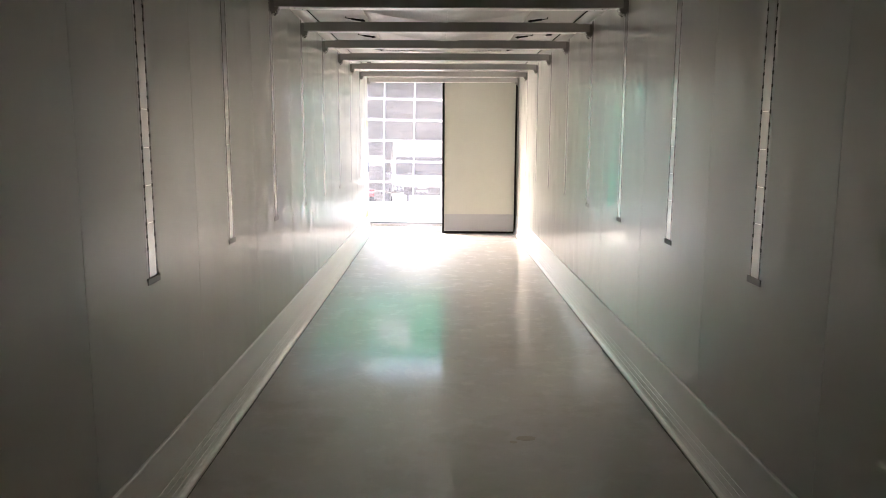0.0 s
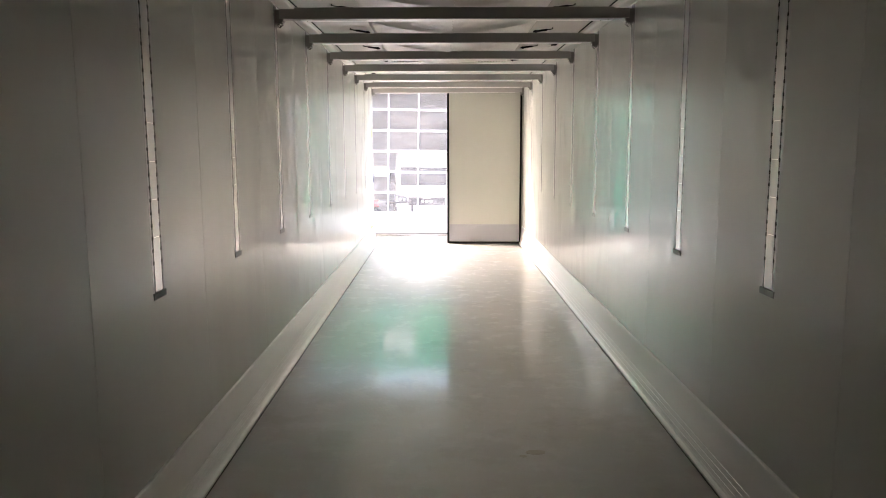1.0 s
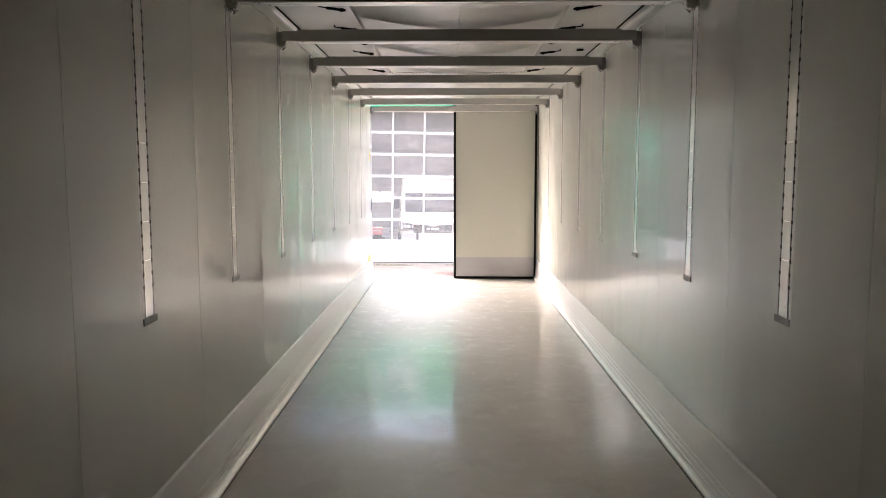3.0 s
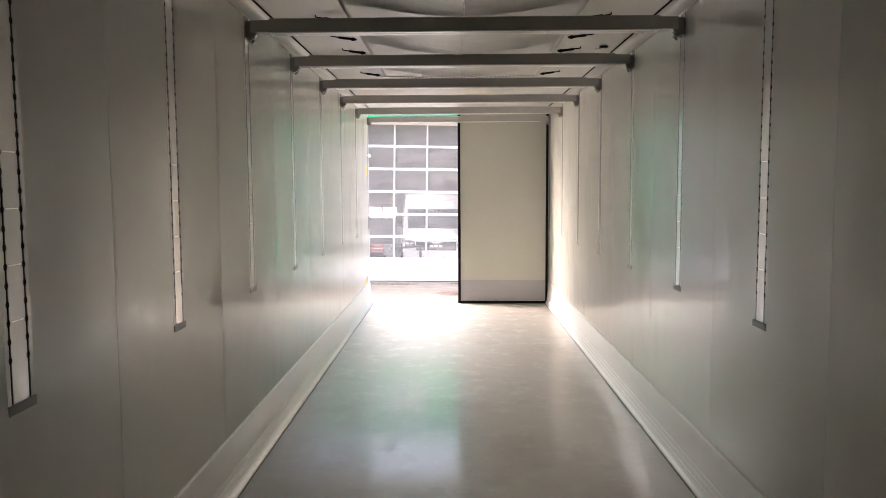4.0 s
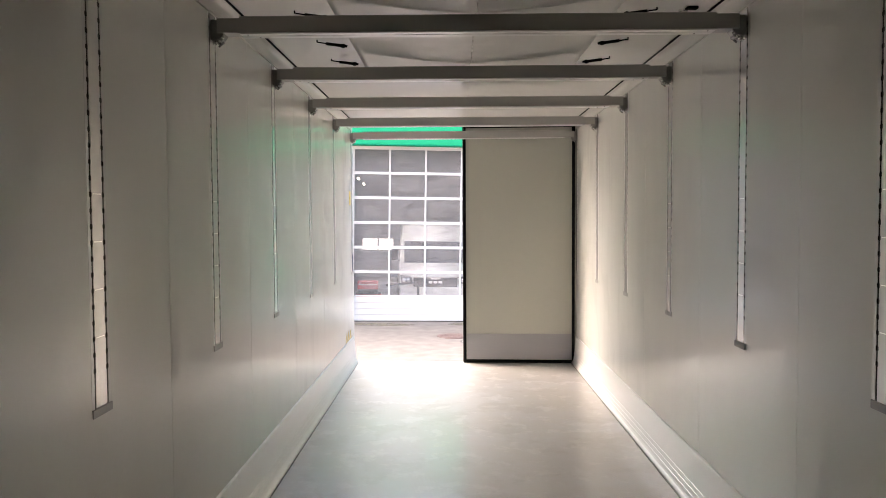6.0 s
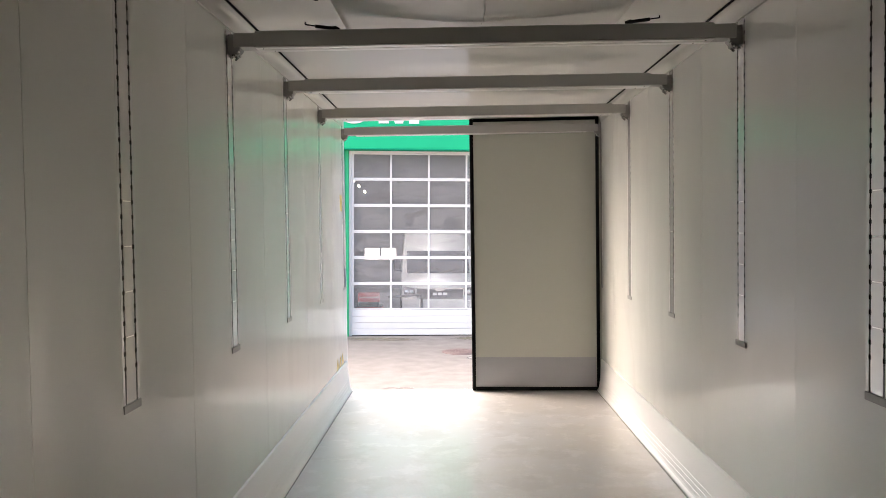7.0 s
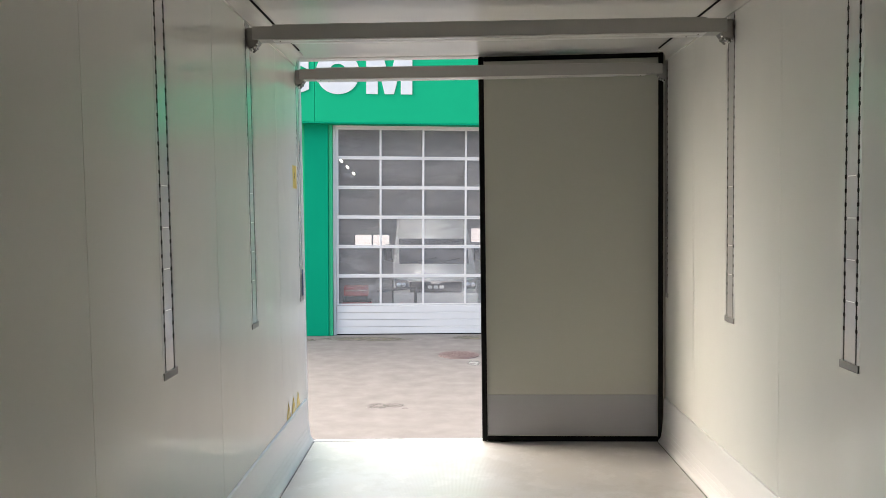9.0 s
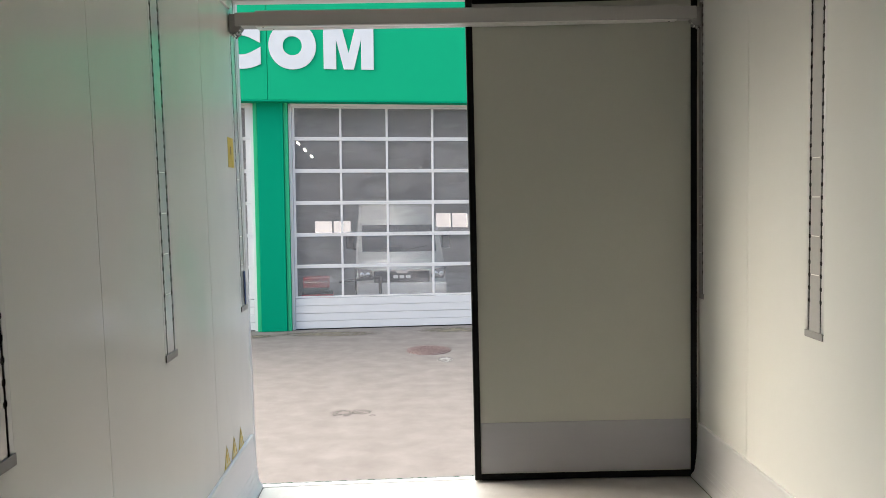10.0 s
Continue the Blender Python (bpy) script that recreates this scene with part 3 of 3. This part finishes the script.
part("print", bm, M_MARK, st)


def warning_triangle():
    t = thing("warning_triangle", "faded yellow triangular warning sticker above the kick plate", "sticker", "warning triangles")
    bm = bmesh.new()
    prism(bm, [(-0.055, 0.0), (0.055, 0.0), (0.0, 0.105)], "x", 0.0, 0.0012)
    part("sheet", bm, M_PALE_YELLOW, t)
    bm = bmesh.new()
    for a, b in (((-0.046, 0.005), (0.046, 0.005)), ((0.046, 0.005), (0.0, 0.094)), ((0.0, 0.094), (-0.046, 0.005))):
        rod(bm, (0.0012, *a), (0.0012, *b), 0.0022, 5)
    bx(bm, 0.0012, 0.0018, -0.008, 0.008, 0.02, 0.06)
    part("print", bm, M_YELLOW, t)
    return t


tri = warning_triangle()
tri.matrix_basis = pose(-HALF, 11.71, 0.308)
copy_thing(tri, pose(-HALF, 11.85, 0.308))
copy_thing(tri, pose(-HALF, 11.99, 0.308))

bm = bmesh.new()
bx(bm, -HALF + 0.003, -HALF + 0.008, TRACKS[8] + 0.04, TRACKS[8] + 0.065, TRACK_LOW + 0.01, TRACK_LOW + 0.19, 0.002)
tagged(part("webbing_strip", bm, M_BLUE), "short dark blue webbing strip on the track", "webbing")

# ---- yard ----
GZ = -1.145
TILT = 1.0  # the trailer stands slightly out of level
YARD = pose(0, 0, GZ, 0, TILT, 0)
bm = bmesh.new()
bx(bm, -400, 400, -400, 400, -0.3, 0)
ground = part("ground", bm, M_GROUND)
ground.matrix_basis = YARD
tagged(ground, "weathered beige concrete yard with damp patches", "ground", kind="structure")
mh = thing("manhole_cover", "round rusty cast iron manhole cover in the yard", "manhole cover", m=YARD @ pose(-0.12, 21.07, 0))
bm = bmesh.new()
bmesh.ops.create_cone(bm, cap_ends=True, segments=40, radius1=0.39, radius2=0.385, depth=0.012, matrix=Matrix.Translation((0, 0, 0.006)))
part("rim", bm, M_MANHOLE, mh)
bm = bmesh.new()
bmesh.ops.create_cone(bm, cap_ends=True, segments=40, radius1=0.33, radius2=0.325, depth=0.008, matrix=Matrix.Translation((0, 0, 0.015)))
for i in range(-4, 5):
    for j in range(-4, 5):
        if i * i + j * j < 18:
            bx(bm, i * 0.065 - 0.02, i * 0.065 + 0.02, j * 0.065 - 0.02, j * 0.065 + 0.02, 0.018, 0.0205)
part("lid", bm, M_MANHOLE, mh)


def blot(name, x, y, rx, ry, mat, label, cat, seed):
    bm = bmesh.new()
    pts = []
    for i in range(36):
        a = i / 36 * 2 * math.pi
        r = 1 + 0.45 * noise.noise((math.cos(a) * 1.5 + seed, math.sin(a) * 1.5, seed))
        pts.append((x + rx * r * math.cos(a), y + ry * r * math.sin(a)))
    prism(bm, pts, "z", -0.01, 0.0012)
    ob = part(name, bm, mat)
    ob.matrix_basis = YARD
    return tagged(ob, label, cat, kind="structure")


blot("ground_patch", 0.13, 20.36, 0.16, 0.28, M_MORTAR, "pale mortar patch beside the manhole", "patch", 2)
blot("ground_stain", -1.30, 17.36, 0.19, 0.17, M_PATCH, "dark damp stain on the concrete", "stain", 5)
blot("ground_stain", -1.03, 17.42, 0.18, 0.15, M_PATCH, "dark damp stain on the concrete", "stain", 9)
blot("ground_stain", -0.90, 17.25, 0.06, 0.05, M_PATCH, "small dark damp stain on the concrete", "stain", 12)

M_MOSS = material("olive_moss_film", (0.150, 0.132, 0.088), 0.85, second=(0.135, 0.115, 0.08), scale=9, bump=0.3, bump_scale=60, ragged=6.0)
blot("ground_moss", -1.9, 22.78, 1.3, 0.34, M_MOSS, "thin olive moss along the gate foot", "moss", 21)
blot("ground_moss", 0.5, 22.98, 1.1, 0.34, M_MOSS, "thin olive moss along the gate foot", "moss", 25)
blot("ground_moss", -3.7, 22.62, 0.7, 0.3, M_MOSS, "thin olive moss along the wall foot", "moss", 31)

# ---- workshop building: u along its front, w towards the trailer, z above the yard ----
BASE = YARD @ pose(0.03, 23.5, 0, 0, 0, 4.8)
shop = thing("workshop_building", "green clad workshop with tall white glazed sectional gates", "building", m=BASE)


def fb(bm, u0, u1, v0, v1, w0, w1, bevel=0.0):
    """A box in the building's own axes; w runs from the front towards the trailer."""
    return bx(bm, u0, u1, -w1, -w0, v0, v1, bevel)


GATE_TOP = 4.60
PIL = [(-2.90 + 5.605 * k - 0.68, -2.90 + 5.605 * k) for k in (-1, 0, 1, 2)]
for u0, u1 in PIL:
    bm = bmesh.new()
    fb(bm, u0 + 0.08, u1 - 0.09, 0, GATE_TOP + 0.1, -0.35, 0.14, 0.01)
    part("pillar", bm, M_GREEN_SHADED, shop, "green clad pillar")
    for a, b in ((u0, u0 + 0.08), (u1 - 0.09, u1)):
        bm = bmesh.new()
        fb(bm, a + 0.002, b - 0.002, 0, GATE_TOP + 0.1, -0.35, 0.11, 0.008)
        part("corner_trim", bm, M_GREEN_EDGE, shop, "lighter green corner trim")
FAS = [-9.78, -3.247, 3.29, 9.7]
for a, b in zip(FAS, FAS[1:]):
    bm = bmesh.new()
    fb(bm, a + 0.0025, b - 0.0025, 4.61, 6.75, 0.02, 0.35, 0.01)
    part("fascia_panel", bm, M_GREEN, shop, "green fascia panel")
# drip edge in the darkened green, its underside shade painted in
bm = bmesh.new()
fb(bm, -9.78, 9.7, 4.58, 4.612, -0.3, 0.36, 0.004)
part("fascia_flashing", bm, M_GREEN_SHADED, shop, "green drip edge with shade put into its colour")
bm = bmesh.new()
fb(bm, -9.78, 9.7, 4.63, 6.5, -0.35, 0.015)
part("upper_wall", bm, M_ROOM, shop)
for a, b in ((-9.78, -9.19), (8.31, 9.7)):
    bm = bmesh.new()
    fb(bm, a, b, 0, 4.6, -0.3, 0.05)
    part("wall", bm, M_GREEN, shop, "green clad wall")

# sign letters
for ch, u0, u1 in (("C", -4.27, -3.365), ("O", -3.215, -2.305)):
    cu = bpy.data.curves.new("letter", "FONT")
    cu.body, cu.size, cu.extrude, cu.offset = ch, 1.0, 0.02, 0.085
    tmp = bpy.data.objects.new("letter_curve", cu)
    me = bpy.data.meshes.new_from_object(tmp)
    xs, ys = [v.co.x for v in me.vertices], [v.co.y for v in me.vertices]
    for v in me.vertices:
        v.co = Vector((u0 + (v.co.x - min(xs)) / (max(xs) - min(xs)) * (u1 - u0), -0.352 - 0.012 - v.co.z * 0.5,
                       5.198 + (v.co.y - min(ys)) / (max(ys) - min(ys)) * 0.907))
    me.materials.clear()
    me.materials.append(M_LETTER)
    bpy.data.objects.remove(tmp)
    ob = new("sign_letter", me)
    ob.parent = shop
    tagged(ob, "white sign letter " + ch)
bm = bmesh.new()
heavy_m = [(0, 0), (0.25, 0), (0.25, 0.66), (0.40, 0), (0.60, 0), (0.75, 0.66), (0.75, 0), (1, 0), (1, 1), (0.65, 1), (0.5, 0.36), (0.35, 1), (0, 1)]
prism(bm, [(-2.162 + 0.977 * x, 5.212 + 0.878 * z) for x, z in heavy_m], "y", -0.374, -0.353)
part("sign_letter", bm, M_LETTER, shop, "white sign letter M")

# sectional gates
COL, GAP, SECT = 0.892, 0.045, 0.646


def sectional_gate(u_left, columns):
    width = columns * (COL + GAP) + 0.10
    g = new("gate")
    g.parent = shop
    tagged(g, "white sectional gate with acrylic panes")
    pane_box = mesh_of("pane", fb(bmesh.new(), 0, COL, 0, SECT - 0.075, -0.006, 0.006), M_PANE)
    for k in range(7):
        v0 = 0.655 + (k - 1) * SECT if k else 0.0
        if k == 0:
            for j in range(4):
                bm = bmesh.new()
                fb(bm, u_left, u_left + width, 0.02 + j * 0.158, 0.02 + (j + 1) * 0.158 - 0.006, -0.04, 0.012, 0.006)
                part("slat", bm, M_GATE, g)
            bm = bmesh.new()
            fb(bm, u_left, u_left + width, 0.0, 0.022, -0.03, 0.004)
            part("bottom_seal", bm, M_BLACK, g, "black rubber bottom seal")
            continue
        bm = bmesh.new()
        fb(bm, u_left, u_left + width, v0, v0 + 0.036, -0.02, 0.008, 0.003)
        part("cross_rail", bm, M_GATE, g)
        bm = bmesh.new()
        fb(bm, u_left, u_left + width, v0 + SECT - 0.036, v0 + SECT - 0.003, -0.02, 0.008, 0.003)
        part("cross_rail", bm, M_GATE, g)
        for c in range(columns + 1):
            u = u_left + 0.05 + c * (COL + GAP) - GAP if c else u_left
            bm = bmesh.new()
            fb(bm, u, u + (GAP if c and c < columns else 0.05 + (0.05 if c == columns else 0)), v0 + 0.037, v0 + SECT - 0.037, -0.02, 0.006, 0.003)
            part("mullion", bm, M_GATE, g)
        for c in range(columns):
            u = u_left + 0.05 + c * (COL + GAP)
            p = piece("pane", pane_box, g, Matrix.Translation((u, 0.006, v0 + 0.037)))
            p.visible_shadow = False
    bm = bmesh.new()
    fb(bm, u_left - 0.068, u_left - 0.004, 0, GATE_TOP, -0.12, 0.03, 0.004)
    fb(bm, u_left + width + 0.004, u_left + width + 0.068, 0, GATE_TOP, -0.12, 0.03, 0.004)
    fb(bm, u_left - 0.068, u_left + width + 0.068, 0.655 + 6 * SECT, GATE_TOP, -0.12, 0.03, 0.004)
    part("gate_frame", bm, M_GATE, g, "white gate frame")
    return g


for k in (0, -1, 1):
    sectional_gate(-2.83 + 5.605 * k, 5)

# room behind the gates
bm = bmesh.new()
fb(bm, -9.78, 9.7, -0.02, 0.012, -14, -0.06)
part("room_floor", bm, M_ROOM_FLOOR, shop)
# roof out of view; its gaps are added to bring skylight onto the van
bm = bmesh.new()
fb(bm, -9.78, 9.7, 6.3, 6.5, -14.3, -9.35)
fb(bm, -9.78, 9.7, 6.3, 6.5, -8.9, -3.5)
fb(bm, -9.78, 9.7, 6.3, 6.5, -2.2, -0.35)
fb(bm, -9.78, -5.0, 6.3, 6.5, -3.5, -2.2)
fb(bm, 5.0, 9.7, 6.3, 6.5, -3.5, -2.2)
fb(bm, -9.78, -3.0, 6.3, 6.5, -9.35, -8.9)
fb(bm, 1.4, 9.7, 6.3, 6.5, -9.35, -8.9)
part("roof", bm, M_ROOF, shop, "unseen grey roof with gaps added to light the room")
for u in (-9.78, 9.4):
    bm = bmesh.new()
    fb(bm, u, u + 0.3, 0, 6.3, -14.3, -0.3)
    part("side_wall", bm, M_ROOM, shop)
bm = bmesh.new()
cuts = [(-9.78, -3.11, None), (-3.11, -2.44, (1.26, 1.76)), (-2.44, -2.38, None), (-2.38, -1.72, (1.26, 1.76)), (-1.72, 1.66, None),
        (1.66, 2.26, (1.47, 2.03)), (2.26, 2.32, None), (2.32, 2.95, (1.47, 2.03)), (2.95, 9.7, None)]
for a, b, hole in cuts:
    if hole is None:
        fb(bm, a, b, 0, 6.3, -14.3, -14)
    else:
        fb(bm, a, b, 0, hole[0], -14.3, -14)
        fb(bm, a, b, hole[1], 6.3, -14.3, -14)
part("back_wall", bm, M_ROOM, shop, "grey back wall with small windows")
for u, v in ((-3.2, 4.25), (-3.0, 4.05), (-2.8, 3.85)):
    bm = bmesh.new()
    fb(bm, u, u + 0.035, v, v + 0.05, -3.0 - v, -2.2 - v, 0.01)
    part("tube_lamp", bm, M_TUBE, shop, "glowing workshop tube lamp")


# ---- van and tools inside the workshop ----
def van(m):
    t = thing("white_van", "white high-roof van parked nose out inside the workshop", "van", m=m)
    hw = 1.0
    bm = bmesh.new()
    # side outline, y back from the nose, z up
    side = [(0.04, 0.30), (0.0, 0.50), (0.02, 1.02), (0.09, 1.16), (0.36, 1.34), (0.72, 1.45), (1.26, 2.06), (1.45, 2.20), (1.90, 2.44), (2.4, 2.54), (5.6, 2.58), (5.7, 2.5), (5.7, 0.30)]
    prism(bm, side, "x", -hw, hw)
    for v in bm.verts:
        if v.co.z > 1.3:
            v.co.x *= 1 - 0.14 * (v.co.z - 1.3) / 1.3
        if v.co.y < 0.3:
            v.co.x *= 0.95
    bmesh.ops.bevel(bm, geom=[e for e in bm.edges if abs(e.verts[0].co.x - e.verts[1].co.x) < 0.3], offset=0.06, segments=3, affect="EDGES")
    part("body", bm, M_VAN, t, smooth=True)
    bm = bmesh.new()
    prism(bm, [(0.715, 1.47), (0.735, 1.43), (1.25, 2.00), (1.225, 2.04)], "x", -0.84, 0.84)
    part("windscreen", bm, M_VAN_GLASS, t, "dark tinted windscreen")
    bm = bmesh.new()
    rod(bm, (-0.62, 0.72, 1.475), (0.05, 0.80, 1.60), 0.012, 6)
    rod(bm, (0.02, 0.72, 1.475), (0.62, 0.79, 1.58), 0.012, 6)
    part("wiper", bm, M_VAN_BLACK, t, "black wipers")
    bm = bmesh.new()
    bx(bm, -0.60, 0.60, -0.035, 0.06, 0.84, 1.10, 0.02, 2)
    gr = part("grille", bm, M_VAN_BLACK, t, "black radiator grille")
    bm = bmesh.new()
    bx(bm, -0.66, -0.14, -0.048, -0.02, 1.085, 1.115, 0.006)
    bx(bm, 0.14, 0.66, -0.048, -0.02, 1.085, 1.115, 0.006)
    prism(bm, [(-0.16, 1.115), (-0.10, 1.04), (0.10, 1.04), (0.16, 1.115)], "y", -0.05, -0.02)
    part("chrome_bar", bm, M_CHROME, gr, "chrome bar")
    bm = bmesh.new()
    for i in range(3):
        bx(bm, -0.19 + i * 0.135, -0.085 + i * 0.135, -0.05, -0.03, 0.93, 1.00, 0.006)
    part("badge", bm, M_LETTER, gr, "plain pale badge bars")
    for z in (0.875, 0.905):
        bm = bmesh.new()
        bx(bm, -0.58, 0.58, -0.043, -0.03, z, z + 0.008, 0.002)
        part("grille_slat", bm, M_STEEL, gr)
    bm = bmesh.new()
    bx(bm, -0.98, 0.98, -0.06, 0.25, 0.46, 0.835, 0.05, 3)
    part("bumper", bm, M_VAN, t, "white front bumper")
    bm = bmesh.new()
    bx(bm, -0.72, 0.72, -0.07, 0.0, 0.28, 0.60, 0.02, 2)
    part("lower_grille", bm, M_VAN_BLACK, t, "black lower air intake")
    for s in (-1, 1):
        bm = bmesh.new()
        prism(bm, [(s * 0.63, 0.93), (s * 0.92, 0.92), (s * 0.965, 1.16), (s * 0.66, 1.11)], "y", -0.035, 0.18)
        bmesh.ops.bevel(bm, geom=bm.edges[:], offset=0.012, segments=2, affect="EDGES")
        hl = part("headlight", bm, M_LAMP_GLASS, t, "clear headlight")
        bm = bmesh.new()
        for dx in (0.74, 0.86):
            ball(bm, (s * dx, -0.035, 1.02), 0.055, 1, 0.4, 1)
        part("lamp_bowl", bm, M_CHROME, hl, "chrome lamp bowl")
        bm = bmesh.new()
        bx(bm, *sorted((s * 1.01, s * 1.20)), 1.05, 1.17, 1.50, 1.90, 0.035, 3)
        rod(bm, (s * 0.93, 1.12, 1.47), (s * 1.08, 1.12, 1.54), 0.03)
        part("mirror", bm, M_VAN_BLACK, t, "black side mirror")
        for y in (0.95, 4.6):
            bm = bmesh.new()
            rod(bm, (s * 0.76, y, 0.35), (s * 1.0, y, 0.35), 0.35, 28)
            wh = part("wheel", bm, M_BLACK, t, "black tyre")
            bm = bmesh.new()
            rod(bm, (s * 0.99, y, 0.35), (s * 1.006, y, 0.35), 0.21, 20)
            part("rim", bm, M_STEEL, wh, "steel rim")
    return t


van(BASE @ pose(-0.60, 0.75, 0.012))

tt = thing("tool_trolley", "red metal tool trolley standing inside the workshop", "tool trolley", m=BASE @ pose(-2.42, 0.9, 0.012))
bm = bmesh.new()
bx(bm, -0.34, 0.34, -0.22, 0.22, 0.12, 0.62, 0.02, 2)
body = part("cabinet", bm, M_RED, tt)
bm = bmesh.new()
bx(bm, -0.30, 0.26, -0.20, 0.20, 0.76, 0.98, 0.02, 2)
part("top_chest", bm, M_RED, tt)
bm = bmesh.new()
bx(bm, -0.33, 0.33, -0.21, 0.21, 0.62, 0.66, 0.005)
bx(bm, -0.28, 0.24, -0.19, 0.19, 0.66, 0.76)
part("tray", bm, M_VAN_BLACK, tt, "black tray")
for z in (0.24, 0.36, 0.48, 0.88):
    bm = bmesh.new()
    bx(bm, -0.28, 0.24, -0.235, -0.215, z, z + 0.018, 0.004)
    part("handle", bm, M_CHROME, tt, "chrome drawer handle")
for x in (-0.28, 0.28):
    for y in (-0.16, 0.16):
        bm = bmesh.new()
        rod(bm, (x - 0.02, y, 0.06), (x + 0.02, y, 0.06), 0.06, 14)
        part("castor", bm, M_BLACK, tt, "black castor")

st2 = thing("lift_arm", "black steel lifting arm stand before the van", "lift arm", m=BASE @ pose(-1.50, 0.5, 0.012))
bm = bmesh.new()
rod(bm, (-0.45, 0, 0.90), (0.42, 0, 0.98), 0.03)
part("arm", bm, M_VAN_BLACK, st2)
bm = bmesh.new()
rod(bm, (0.42, 0, 0.99), (0.42, 0, 0.0), 0.035)
part("post", bm, M_VAN_BLACK, st2)
bm = bmesh.new()
bx(bm, 0.18, 0.58, -0.2, 0.2, 0, 0.03, 0.005)
part("foot_plate", bm, M_VAN_BLACK, st2)
